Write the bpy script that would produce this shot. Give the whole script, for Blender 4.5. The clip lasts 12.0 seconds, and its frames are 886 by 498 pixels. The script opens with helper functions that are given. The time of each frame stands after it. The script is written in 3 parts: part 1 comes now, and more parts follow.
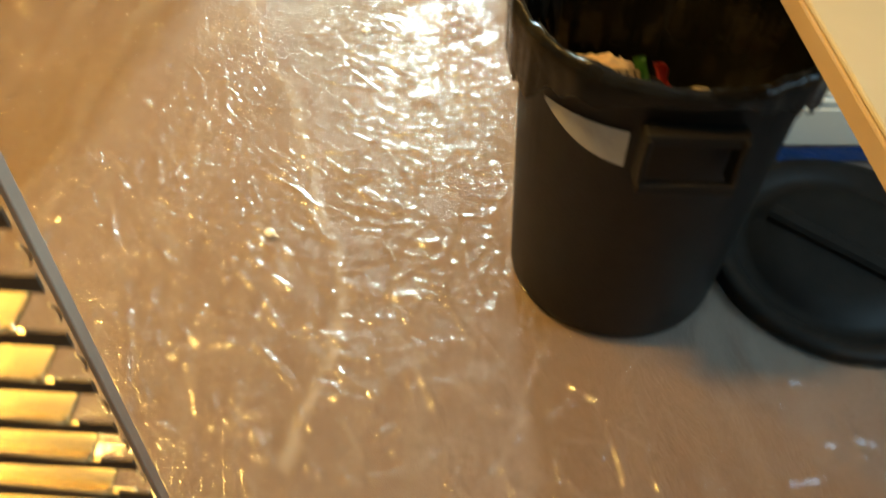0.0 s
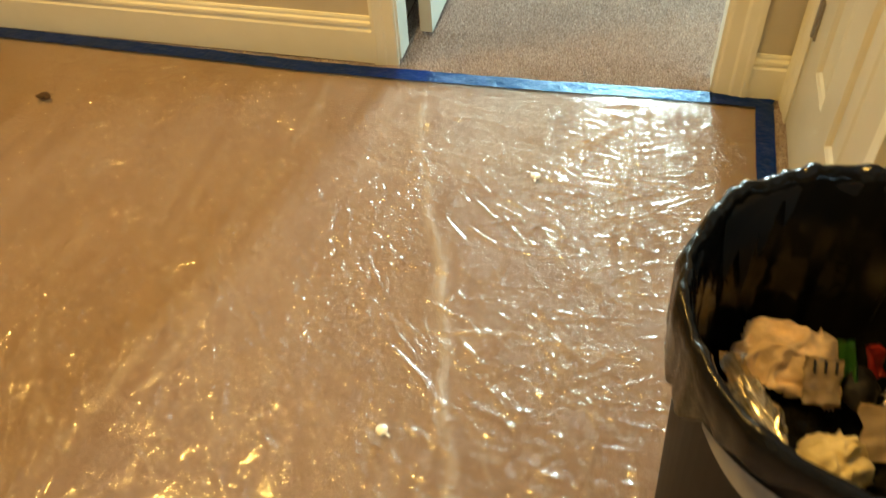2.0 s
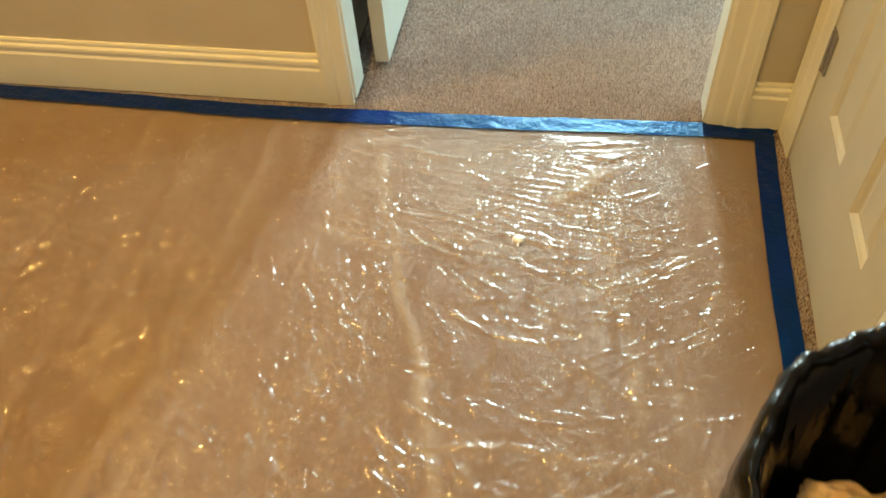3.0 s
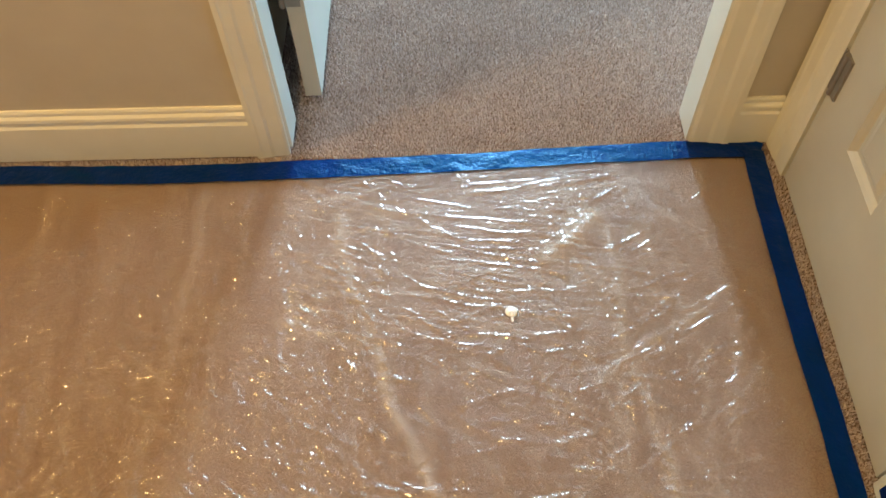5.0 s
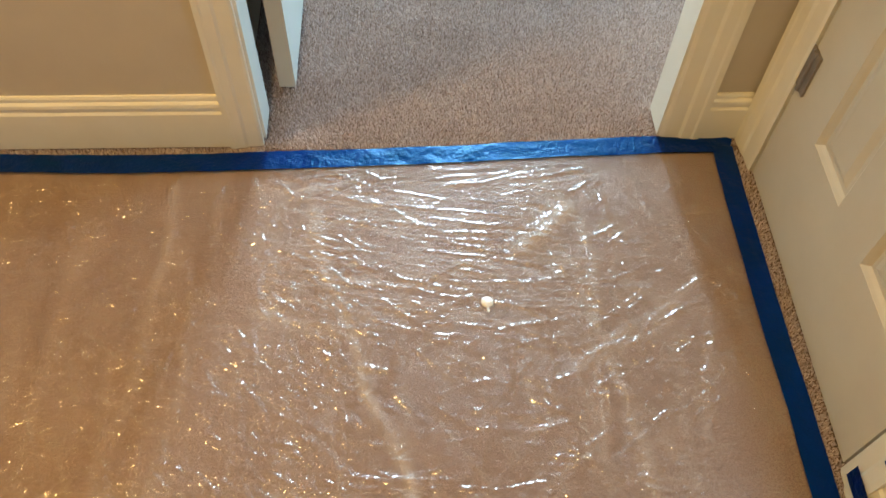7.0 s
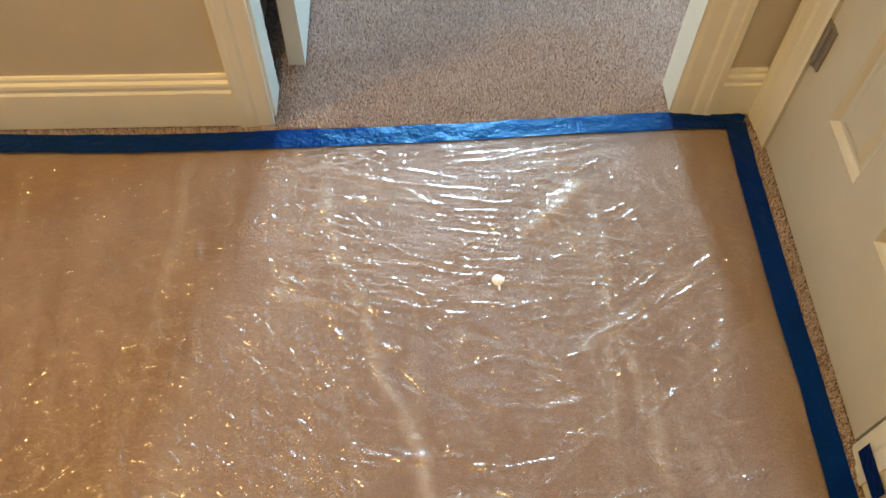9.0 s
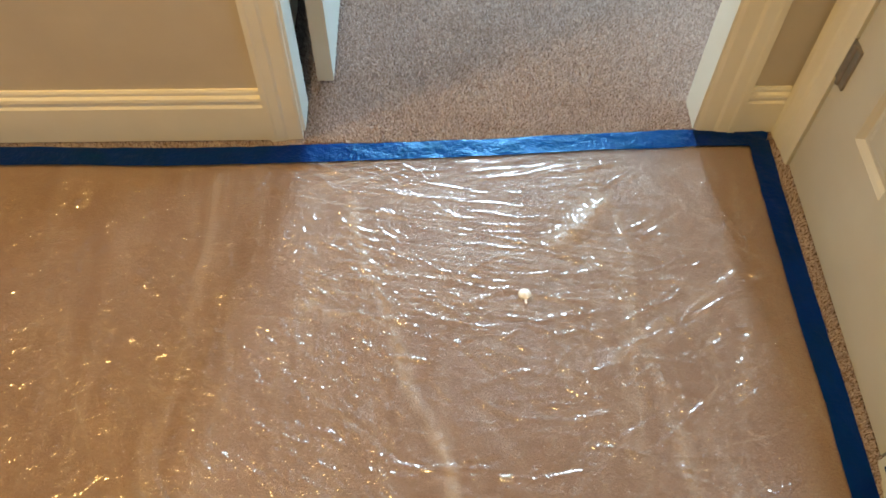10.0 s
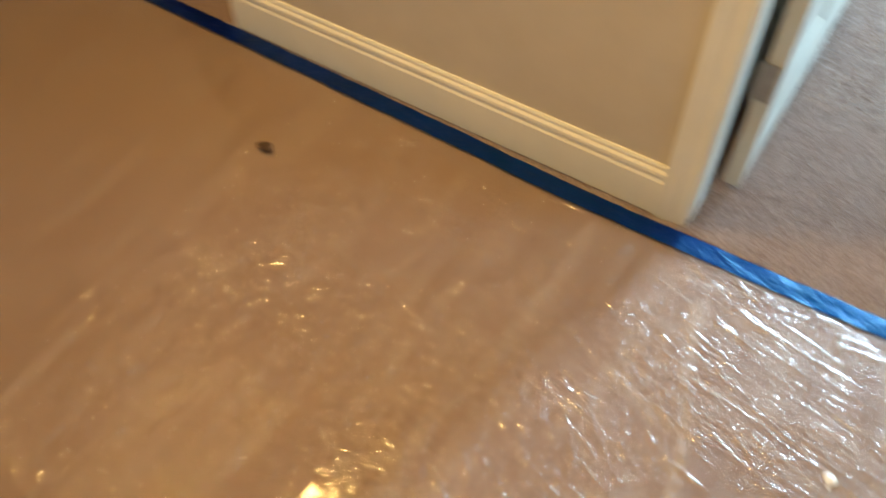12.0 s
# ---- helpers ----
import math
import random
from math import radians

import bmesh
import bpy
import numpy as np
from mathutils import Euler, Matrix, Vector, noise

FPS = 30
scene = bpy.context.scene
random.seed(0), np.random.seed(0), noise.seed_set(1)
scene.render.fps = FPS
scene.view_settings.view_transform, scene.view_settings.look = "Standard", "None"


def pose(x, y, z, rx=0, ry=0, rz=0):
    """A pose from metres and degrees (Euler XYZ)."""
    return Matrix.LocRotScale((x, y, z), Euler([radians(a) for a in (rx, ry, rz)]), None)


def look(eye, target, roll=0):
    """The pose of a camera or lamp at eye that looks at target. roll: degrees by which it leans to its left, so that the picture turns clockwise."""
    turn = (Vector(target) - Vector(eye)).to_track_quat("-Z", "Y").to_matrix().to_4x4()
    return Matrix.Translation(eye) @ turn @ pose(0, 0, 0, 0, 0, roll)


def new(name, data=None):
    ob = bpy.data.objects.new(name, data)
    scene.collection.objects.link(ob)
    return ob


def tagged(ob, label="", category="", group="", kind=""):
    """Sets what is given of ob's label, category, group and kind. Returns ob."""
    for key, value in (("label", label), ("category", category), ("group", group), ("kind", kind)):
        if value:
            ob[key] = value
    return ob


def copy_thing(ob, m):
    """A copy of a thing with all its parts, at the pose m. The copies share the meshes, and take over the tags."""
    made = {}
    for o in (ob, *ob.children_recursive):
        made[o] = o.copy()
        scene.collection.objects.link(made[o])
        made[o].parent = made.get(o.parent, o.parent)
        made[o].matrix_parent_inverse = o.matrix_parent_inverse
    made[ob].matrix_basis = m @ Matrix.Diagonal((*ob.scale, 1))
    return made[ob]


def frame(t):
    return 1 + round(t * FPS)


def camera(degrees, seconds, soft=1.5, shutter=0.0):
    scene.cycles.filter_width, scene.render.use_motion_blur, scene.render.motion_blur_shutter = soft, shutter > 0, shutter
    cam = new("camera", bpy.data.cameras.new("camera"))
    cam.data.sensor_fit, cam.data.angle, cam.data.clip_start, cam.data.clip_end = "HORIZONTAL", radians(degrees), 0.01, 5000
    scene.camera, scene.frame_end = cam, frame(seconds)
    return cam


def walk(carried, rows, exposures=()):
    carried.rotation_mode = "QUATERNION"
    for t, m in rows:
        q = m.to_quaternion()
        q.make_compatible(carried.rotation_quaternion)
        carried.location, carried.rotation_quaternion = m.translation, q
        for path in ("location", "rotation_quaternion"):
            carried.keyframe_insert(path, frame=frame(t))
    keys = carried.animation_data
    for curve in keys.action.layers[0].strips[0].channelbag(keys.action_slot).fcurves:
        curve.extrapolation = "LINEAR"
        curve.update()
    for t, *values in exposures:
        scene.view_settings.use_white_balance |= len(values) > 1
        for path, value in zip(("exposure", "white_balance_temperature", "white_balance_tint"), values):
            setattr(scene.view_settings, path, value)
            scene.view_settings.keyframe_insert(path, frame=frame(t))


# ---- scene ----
cam = camera(56.2, 12.0, shutter=0.7)
PATH = [
    (0, (0.563, -2.234, 1.209), (0.626, -0.888, -0.268), 1.9),
    (0.5, (0.54, -2.112, 1.257), (0.521, -0.758, -0.215), 1.7),
    (0.7, (0.54, -2.063, 1.27), (0.489, -0.727, -0.217), 1.6),
    (1, (0.548, -2.009, 1.298), (0.444, -0.67, -0.184), 0.3),
    (1.5, (0.626, -1.906, 1.297), (0.337, -0.55, -0.144), -2.3),
    (2, (0.618, -1.813, 1.295), (0.233, -0.494, -0.158), -4.0),
    (2.5, (0.555, -1.623, 1.299), (0.222, -0.335, -0.194), -4.7),
    (3, (0.522, -1.485, 1.306), (0.242, -0.231, -0.227), -4.7),
    (3.5, (0.511, -1.329, 1.3), (0.279, -0.134, -0.288), -3.9),
    (5.3, (0.298, -1.106, 1.325), (0.321, -0.009, -0.347), -0.4),
    (5.5, (0.29, -1.115, 1.32), (0.333, -0.021, -0.354), 1.0),
    (6, (0.295, -1.124, 1.315), (0.356, -0.041, -0.365), 1.9),
    (6.5, (0.295, -1.134, 1.311), (0.377, -0.022, -0.35), 2.5),
    (8.5, (0.302, -1.129, 1.31), (0.355, -0.043, -0.369), 1.6),
    (9, (0.297, -1.129, 1.312), (0.348, -0.065, -0.381), 1.1),
    (9.5, (0.272, -1.136, 1.321), (0.335, -0.068, -0.368), 1.2),
    (10, (0.264, -1.142, 1.328), (0.292, -0.047, -0.345), 0.5),
    (10.5, (0.28, -1.144, 1.33), (0.258, -0.056, -0.347), -1.4),
    (11, (0.267, -1.143, 1.342), (0.15, -0.087, -0.352), 0.0),
    (11.5, (0.172, -1.195, 1.315), (-0.147, -0.101, -0.328), 3.2),
    (12, (0.2, -1.182, 1.393), (-0.488, -0.193, -0.203), -1.8),
]
LOOKS = [(0, 0.85, 7650, -2), (2.5, 0.65, 7700, -2), (3.7, 0.53, 6950, 3), (5.3, 0.45, 6100, 9), (10.5, 0.45, 6100, 9), (12, 0.53, 6100, 9)]
walk(cam, [(t, look(eye, target, roll)) for t, eye, target, roll in PATH], LOOKS)

# world, lamps, exposure
world = bpy.data.worlds.new("sky")
scene.world = world
world.use_nodes = True
sky = world.node_tree.nodes.new("ShaderNodeTexSky")
sky.sky_type, sky.sun_disc, sky.sun_elevation, sky.sun_rotation = "NISHITA", False, radians(35), radians(200)
back = world.node_tree.nodes["Background"]
world.node_tree.links.new(sky.outputs[0], back.inputs[0])
back.inputs[1].default_value = 0.1

LAMPS = ((-0.95, -0.47, 2.37), (0.05, -1.35, 2.37))


def lamp(name, kind, power, color, m, **more):
    data = bpy.data.lights.new(name, kind)
    data.energy, data.color = power, color
    for key, value in more.items():
        if key == "size":
            data.shape, data.size, data.size_y = "RECTANGLE", value[0], value[1]
        if key == "radius":
            data.shadow_soft_size = value
    ob = new(name, data)
    ob.matrix_world = m
    return ob


WARM = (1.0, 0.585, 0.165)
for at, power in zip(LAMPS, (72, 60)):
    bulb = lamp("bulb_light", "SPOT", power, WARM, pose(at[0], at[1], at[2] - 0.13), radius=0.11)
    bulb.data.spot_size, bulb.data.spot_blend = radians(164), 1.0
# cool fill added to lift the carpet past the doorway, no known window
lamp("bedroom_fill_light", "AREA", 66, (0.38, 0.71, 1.0), pose(3.1, 1.6, 1.4, 0, 90, 0), size=(1.3, 1.3))
lamp("window_light", "AREA", 112, (0.6, 0.82, 1.0), pose(0.63, 2.62, 1.32, -90, 0, 0), size=(0.34, 1.5))
lamp("side_window_light", "AREA", 21, (0.38, 0.66, 1.0), pose(2.36, -2.0, 1.4, 0, 90, 0), size=(1.1, 1.1))

# ---- materials ----


class Mat:
    """A node material on the Principled shader, with helpers to wire it."""

    def __init__(self, name, rough=0.5, metal=0.0, spec=0.5):
        self.m = bpy.data.materials.new(name)
        self.m.use_nodes = True
        self.t = self.m.node_tree
        self.b = self.t.nodes["Principled BSDF"]
        self.b.inputs["Roughness"].default_value = rough
        self.b.inputs["Metallic"].default_value = metal
        self.b.inputs["Specular IOR Level"].default_value = spec

    def node(self, kind, **values):
        n = self.t.nodes.new(kind)
        for key, value in values.items():
            n.inputs[key.replace("_", " ")].default_value = value
        return n

    def link(self, a, b):
        self.t.links.new(a, b)

    def coords(self, stretch=(1, 1, 1), turn=0.0):
        g = self.node("ShaderNodeNewGeometry")
        m = self.node("ShaderNodeMapping")
        self.link(g.outputs["Position"], m.inputs["Vector"])
        m.inputs["Scale"].default_value = stretch
        m.inputs["Rotation"].default_value = (0, 0, turn)
        return m.outputs[0]

    def noise(self, scale, detail=3.0, rough=0.55, stretch=(1, 1, 1), turn=0.0, distort=0.0):
        n = self.node("ShaderNodeTexNoise", Scale=scale, Detail=detail, Roughness=rough, Distortion=distort)
        self.link(self.coords(stretch, turn), n.inputs["Vector"])
        return n.outputs["Fac"]

    def ramp(self, fac, *stops):
        r = self.node("ShaderNodeValToRGB")
        e = r.color_ramp.elements
        while len(e) < len(stops):
            e.new(0.5)
        for el, (at, col) in zip(e, stops):
            el.position = at
            el.color = (*col, 1) if len(col) == 3 else col
        self.link(fac, r.inputs["Fac"])
        return r.outputs["Color"]

    def mix(self, fac, a, b, mode="MIX"):
        n = self.t.nodes.new("ShaderNodeMix")
        n.data_type, n.blend_type = "RGBA", mode
        for key, value in ((0, fac), (6, a), (7, b)):
            if isinstance(value, bpy.types.NodeSocket):
                self.link(value, n.inputs[key])
            else:
                n.inputs[key].default_value = value if key == 0 else (*value, 1)
        return n.outputs[2]

    def math(self, op, a, b=0.0, clamp=False):
        n = self.t.nodes.new("ShaderNodeMath")
        n.operation, n.use_clamp = op, clamp
        for i, v in enumerate((a, b)):
            if isinstance(v, bpy.types.NodeSocket):
                self.link(v, n.inputs[i])
            else:
                n.inputs[i].default_value = v
        return n.outputs[0]

    def bump(self, height, strength=0.3, distance=0.01, target=None):
        n = self.node("ShaderNodeBump", Strength=strength, Distance=distance)
        self.link(height, n.inputs["Height"])
        self.link(n.outputs[0], (target or self.b).inputs["Normal"])
        return n.outputs[0]

    def color(self, c):
        if isinstance(c, bpy.types.NodeSocket):
            self.link(c, self.b.inputs["Base Color"])
        else:
            self.b.inputs["Base Color"].default_value = (*c, 1)


def painted(name, a, b, rough, grain=220, strength=0.08):
    k = Mat(name, rough)
    k.color(k.ramp(k.noise(5, 5, 0.6), (0.3, a), (0.7, b)))
    k.bump(k.noise(grain, 2), strength, 0.002)
    return k.m


WALL = painted("wall_paint", (0.49, 0.44, 0.355), (0.55, 0.50, 0.405), 0.75, 160, 0.12)
TRIM = painted("trim_paint", (0.72, 0.70, 0.60), (0.78, 0.765, 0.67), 0.32, 60, 0.05)
DOOR = painted("door_paint", (0.53, 0.50, 0.42), (0.58, 0.555, 0.475), 0.38, 90, 0.06)
CEIL = painted("ceiling_paint", (0.72, 0.71, 0.68), (0.78, 0.77, 0.74), 0.9, 120, 0.25)
TABLE = painted("table_laminate", (0.45, 0.37, 0.23), (0.50, 0.42, 0.27), 0.45, 40, 0.04)
EDGE = painted("tan_edging", (0.42, 0.29, 0.15), (0.48, 0.34, 0.19), 0.5, 60, 0.05)
RAIL = painted("grey_metal_paint", (0.42, 0.28, 0.20), (0.48, 0.33, 0.24), 0.5, 90, 0.05)
# dark brown that paints the shade in the gaps between the rack's slats
GAP_SHADE = painted("slat_gap_shade", (0.07, 0.042, 0.022), (0.1, 0.06, 0.032), 0.6)
DARK = painted("dark_void", (0.02, 0.02, 0.022), (0.03, 0.03, 0.03), 0.8)


def carpet_material():
    k = Mat("carpet_pile", 0.95, 0, 0.15)
    fine = k.noise(240, 4, 0.75)
    mid = k.noise(55, 4, 0.65)
    big = k.noise(4, 4, 0.6)
    c = k.ramp(fine, (0.3, (0.11, 0.07, 0.056)), (0.5, (0.30, 0.208, 0.172)), (0.7, (0.46, 0.35, 0.297)))
    c = k.mix(k.math("MULTIPLY", k.math("POWER", mid, 2.0), 0.9), c, (0.17, 0.125, 0.10))
    c = k.mix(k.math("MULTIPLY", big, 0.35), c, (0.34, 0.265, 0.232))
    k.color(c)
    k.bump(k.math("ADD", fine, mid), 0.8, 0.006)
    return k.m


CARPET = carpet_material()


def tape_material():
    k = Mat("blue_masking_tape", 0.33, 0, 0.6)
    k.b.inputs["Specular Tint"].default_value = (0.02, 0.6, 1.0, 1)
    k.color(k.ramp(k.noise(18, 5, 0.65), (0.3, (0.0012, 0.004, 0.062)), (0.7, (0.002, 0.0088, 0.125))))
    crepe = k.noise(90, 3, 0.6, stretch=(1, 1, 1))
    k.bump(k.math("ADD", crepe, k.math("MULTIPLY", k.noise(26, 3), 1.5)), 0.35, 0.006)
    return k.m


TAPE = tape_material()


def film_material():
    """Clear painter's film: mostly clear, mirror-like on its creases, faintly milky."""
    k = Mat("clear_plastic_film")
    out = k.t.nodes["Material Output"]
    clear = k.node("ShaderNodeBsdfTransparent")
    clear.inputs[0].default_value = (1.0, 0.948, 0.872, 1)
    gloss = k.node("ShaderNodeBsdfGlossy", Roughness=0.1)
    milky = k.node("ShaderNodeBsdfDiffuse")
    milky.inputs[0].default_value = (0.82, 0.78, 0.70, 1)
    a = k.noise(16, 3, 0.5, stretch=(0.35, 1.4, 1), turn=0.12, distort=0.6)
    b = k.noise(22, 3, 0.55, stretch=(1.2, 0.5, 1), turn=-0.4, distort=1.0)
    veins = [k.math("POWER", k.math("SUBTRACT", 1.0, k.math("MULTIPLY", k.math("ABSOLUTE", k.math("SUBTRACT", v, 0.5)), 2.0)), 14.0) for v in (a, b)]
    soft = k.math("MULTIPLY", k.noise(30, 2, 0.5), 1.0)
    bump = k.node("ShaderNodeBump", Strength=0.22, Distance=0.002)
    k.link(k.math("ADD", k.math("MULTIPLY", k.math("ADD", veins[0], veins[1]), 0.6), soft), bump.inputs["Height"])
    fold = k.node("ShaderNodeAttribute")
    fold.attribute_name = "fold"
    fres = k.node("ShaderNodeFresnel", IOR=1.5)
    for n in (gloss, milky, fres):
        k.link(bump.outputs[0], n.inputs["Normal"])
    haze = k.node("ShaderNodeMixShader")
    k.link(k.math("ADD", k.math("MULTIPLY", fold.outputs["Fac"], k.math("MULTIPLY", k.noise(26, 3, 0.6), 0.5)), k.math("ADD", 0.015, k.math("MULTIPLY", k.math("POWER", k.noise(30, 3, 0.6, stretch=(1.0, 0.1, 1), turn=0.08), 2.5), 0.19))), haze.inputs[0])
    k.link(clear.outputs[0], haze.inputs[1])
    k.link(milky.outputs[0], haze.inputs[2])
    mixer = k.node("ShaderNodeMixShader")
    k.link(k.math("MULTIPLY", fres.outputs[0], 1.2, True), mixer.inputs[0])
    k.link(haze.outputs[0], mixer.inputs[1])
    k.link(gloss.outputs[0], mixer.inputs[2])
    k.link(mixer.outputs[0], out.inputs["Surface"])
    return k.m


FILM = film_material()


def simple(name, rgb, rough=0.5, metal=0.0, spread=0.15, scale=25, spec=0.5):
    k = Mat(name, rough, metal, spec)
    lo, hi = [c * (1 - spread) for c in rgb], [min(1, c * (1 + spread)) for c in rgb]
    k.color(k.ramp(k.noise(scale, 4, 0.6), (0.3, lo), (0.7, hi)))
    k.bump(k.noise(scale * 6, 3), 0.15, 0.002)
    return k.m


BIN = simple("black_plastic", (0.0105, 0.0088, 0.0075), 0.55, spread=0.3, spec=0.23)
STEEL = simple("satin_nickel", (0.34, 0.31, 0.27), 0.45, 0.85)
def liner_material():
    k = Mat("black_bin_liner", 0.2, 0, 0.27)
    k.color(k.ramp(k.noise(20, 3), (0.3, (0.005, 0.0046, 0.004)), (0.7, (0.009, 0.0082, 0.0072))))
    crinkle = k.math("ADD", k.noise(18, 3, 0.5, distort=1.5), k.math("MULTIPLY", k.noise(48, 2, 0.5, distort=1.0), 0.3))
    k.bump(crinkle, 0.28, 0.008)
    return k.m


BAG = liner_material()
PAPER = simple("tan_paper", (0.70, 0.52, 0.34), 0.8, spread=0.15, scale=40)
CARTON = simple("pale_carton", (0.5, 0.39, 0.27), 0.7, spread=0.06)
CREAM = simple("cream_paper", (0.72, 0.6, 0.34), 0.8, spread=0.15)
LABEL = simple("grey_label", (0.36, 0.35, 0.34), 0.6)
GREEN = simple("green_card", (0.03, 0.14, 0.02), 0.5)
YELLOW = simple("yellow_wrap", (0.55, 0.5, 0.05), 0.4)
RED = simple("red_card", (0.32, 0.02, 0.02), 0.5)
SLAT = simple("brassy_enamel", (0.95, 0.80, 0.48), 0.2, 1.0, spread=0.03)
CLEARISH = simple("crumpled_foil", (0.82, 0.76, 0.64), 0.24, 0.85, spread=0.1)
STAIN = simple("brown_debris", (0.05, 0.025, 0.012), 0.8)
WHITE = simple("white_plastic", (0.8, 0.78, 0.72), 0.35, spread=0.05)

# ---- mesh helpers ----


def mesh_of(name, bm, material, smooth=False):
    me = bpy.data.meshes.new(name)
    bmesh.ops.recalc_face_normals(bm, faces=bm.faces[:])
    bm.to_mesh(me)
    bm.free()
    me.materials.append(material)
    if smooth:
        me.polygons.foreach_set("use_smooth", [True] * len(me.polygons))
    return me


def part(name, bm, material, parent=None, label="", smooth=False):
    ob = new(name, mesh_of(name, bm, material, smooth))
    if parent is not None:
        ob.parent = parent
    if label:
        tagged(ob, label)
    return ob


def thing(name, label, category, group="", kind=""):
    return tagged(new(name), label, category, group, kind)


def add_box(bm, x0, x1, y0, y1, z0, z1, bevel=0.0):
    r = bmesh.ops.create_cube(bm, size=1)
    for v in r["verts"]:
        v.co = Vector(((x0 + x1) / 2 + v.co.x * (x1 - x0), (y0 + y1) / 2 + v.co.y * (y1 - y0), (z0 + z1) / 2 + v.co.z * (z1 - z0)))
    if bevel:
        edges = list({e for v in r["verts"] for e in v.link_edges})
        bmesh.ops.bevel(bm, geom=edges, offset=bevel, segments=2, affect="EDGES", profile=0.5)
    return bm


def box(x0, x1, y0, y1, z0, z1, bevel=0.0):
    return add_box(bmesh.new(), x0, x1, y0, y1, z0, z1, bevel)


def swept(profile, a, b, out, up=(0, 0, 1)):
    """A moulding: profile points (out, up) swept from a to b."""
    bm = bmesh.new()
    a, b, out, up = Vector(a), Vector(b), Vector(out), Vector(up)
    rows = [[bm.verts.new(p + out * o + up * u) for o, u in profile] for p in (a, b)]
    n = len(profile)
    for i in range(n):
        bm.faces.new((rows[0][i], rows[0][(i + 1) % n], rows[1][(i + 1) % n], rows[1][i]))
    bm.faces.new(rows[0])
    bm.faces.new(rows[1][::-1])
    return bm


def lathe(profile, segments=64, cap=False):
    """Profile points (radius, height) turned about z."""
    bm = bmesh.new()
    rings = []
    for r, z in profile:
        rings.append([bm.verts.new((r * math.cos(2 * math.pi * i / segments), r * math.sin(2 * math.pi * i / segments), z)) for i in range(segments)])
    for p, q in zip(rings, rings[1:]):
        for i in range(segments):
            j = (i + 1) % segments
            bm.faces.new((p[i], p[j], q[j], q[i]))
    if cap:
        bm.faces.new(rings[0][::-1])
        bm.faces.new(rings[-1])
    return bm


def structure(name, bm, material, label="", smooth=False):
    return tagged(part(name, bm, material, None, label, smooth), kind="structure")


# ---- structure ----
# far wall front plane y = 0.014 (its trim comes forward to y = 0); doorway between x = 0.006 and 0.815
WY, WT = 0.014, 0.075
H = 2.44
DX0, DX1 = 0.006, 0.815
CORNER_Y, RETURN_Y = -0.855, -0.808
structure("floor", box(-4.0, 3.2, -4.2, 3.2, -0.12, -0.004), CARPET, "brown-grey cut pile carpet over the whole floor")
structure("ceiling", box(-4.0, 3.2, -4.2, 3.2, H, H + 0.1), CEIL, "plain white ceiling")
structure("wall_north_left", box(-1.25, DX0 - 0.02, WY, WY + WT, 0, H), WALL, "taupe painted wall beside the doorway")
structure("wall_north_right", box(DX1 + 0.02, 3.2, WY + 0.008, WY + WT, 0, H), WALL, "narrow taupe painted wall in the corner")
structure("wall_north_header", box(DX0 - 0.02, DX1 + 0.02, WY, WY + WT, 2.06, H), WALL, "taupe painted wall over the doorway")
# added partition: blocks the daylight behind the open door's hinge gap
structure("wall_gap_blocker", box(-0.2, -0.045, WY + WT, 2.7, 0, H), WALL, "taupe wall added behind the open door to keep its hinge gap dark")
structure("wall_niche", box(-1.37, -1.25, WY + WT, 2.7, 0, H), WALL, "taupe painted wall returning into the side passage")
structure("wall_north_far_left", box(-4.0, -1.66, WY, WY + WT, 0, H), WALL, "taupe painted wall past the passage")
# wall with the closet door
structure("wall_east_header", box(1.0, 1.12, -0.72, WY, 2.06, H), WALL, "taupe painted wall over the closet door")
structure("wall_east_far", box(1.0, 1.12, -0.06, WY, 0, 2.06), WALL, "taupe painted wall end behind the casing")
structure("wall_east_near", box(1.0, 1.12, CORNER_Y, -0.72, 0, H), WALL, "taupe painted wall between closet door and corner")
structure("wall_return", box(1.12, 2.4, RETURN_Y, RETURN_Y + 0.12, 0, H), WALL, "taupe painted wall running on from the corner")
# outer walls that close the place
structure("wall_west", box(-4.12, -4.0, -4.2, 3.2, 0, H), WALL, "plain taupe wall")
structure("wall_south", box(-4.0, 3.2, -4.32, -4.2, 0, H), WALL, "plain taupe wall")
bm = box(2.4, 2.52, -4.2, -2.6, 0, H)
add_box(bm, 2.4, 2.52, -1.4, RETURN_Y + 0.12, 0, H)
add_box(bm, 2.4, 2.52, -2.6, -1.4, 0, 0.8)
add_box(bm, 2.4, 2.52, -2.6, -1.4, 2.0, H)
structure("wall_east", bm, WALL, "plain taupe wall with a window opening")
# out of view; the opening is only there for the added fill
bm = box(3.2, 3.32, CORNER_Y, 0.8, 0, H)
add_box(bm, 3.2, 3.32, 2.2, 3.2, 0, H)
add_box(bm, 3.2, 3.32, 0.8, 2.2, 0, 0.7)
add_box(bm, 3.2, 3.32, 0.8, 2.2, 2.1, H)
structure("wall_bedroom_east", bm, WALL, "plain unseen wall of the room beyond with a window-sized opening")
bm = box(-4.0, 0.25, 2.7, 2.82, 0, H)
add_box(bm, 1.09, 3.2, 2.7, 2.82, 0, H)
add_box(bm, 0.25, 1.09, 2.7, 2.82, 0, 0.5)
add_box(bm, 0.25, 1.09, 2.7, 2.82, 2.12, H)
structure("wall_bedroom_north", bm, WALL, "plain unseen wall of the room beyond with a window-sized opening")

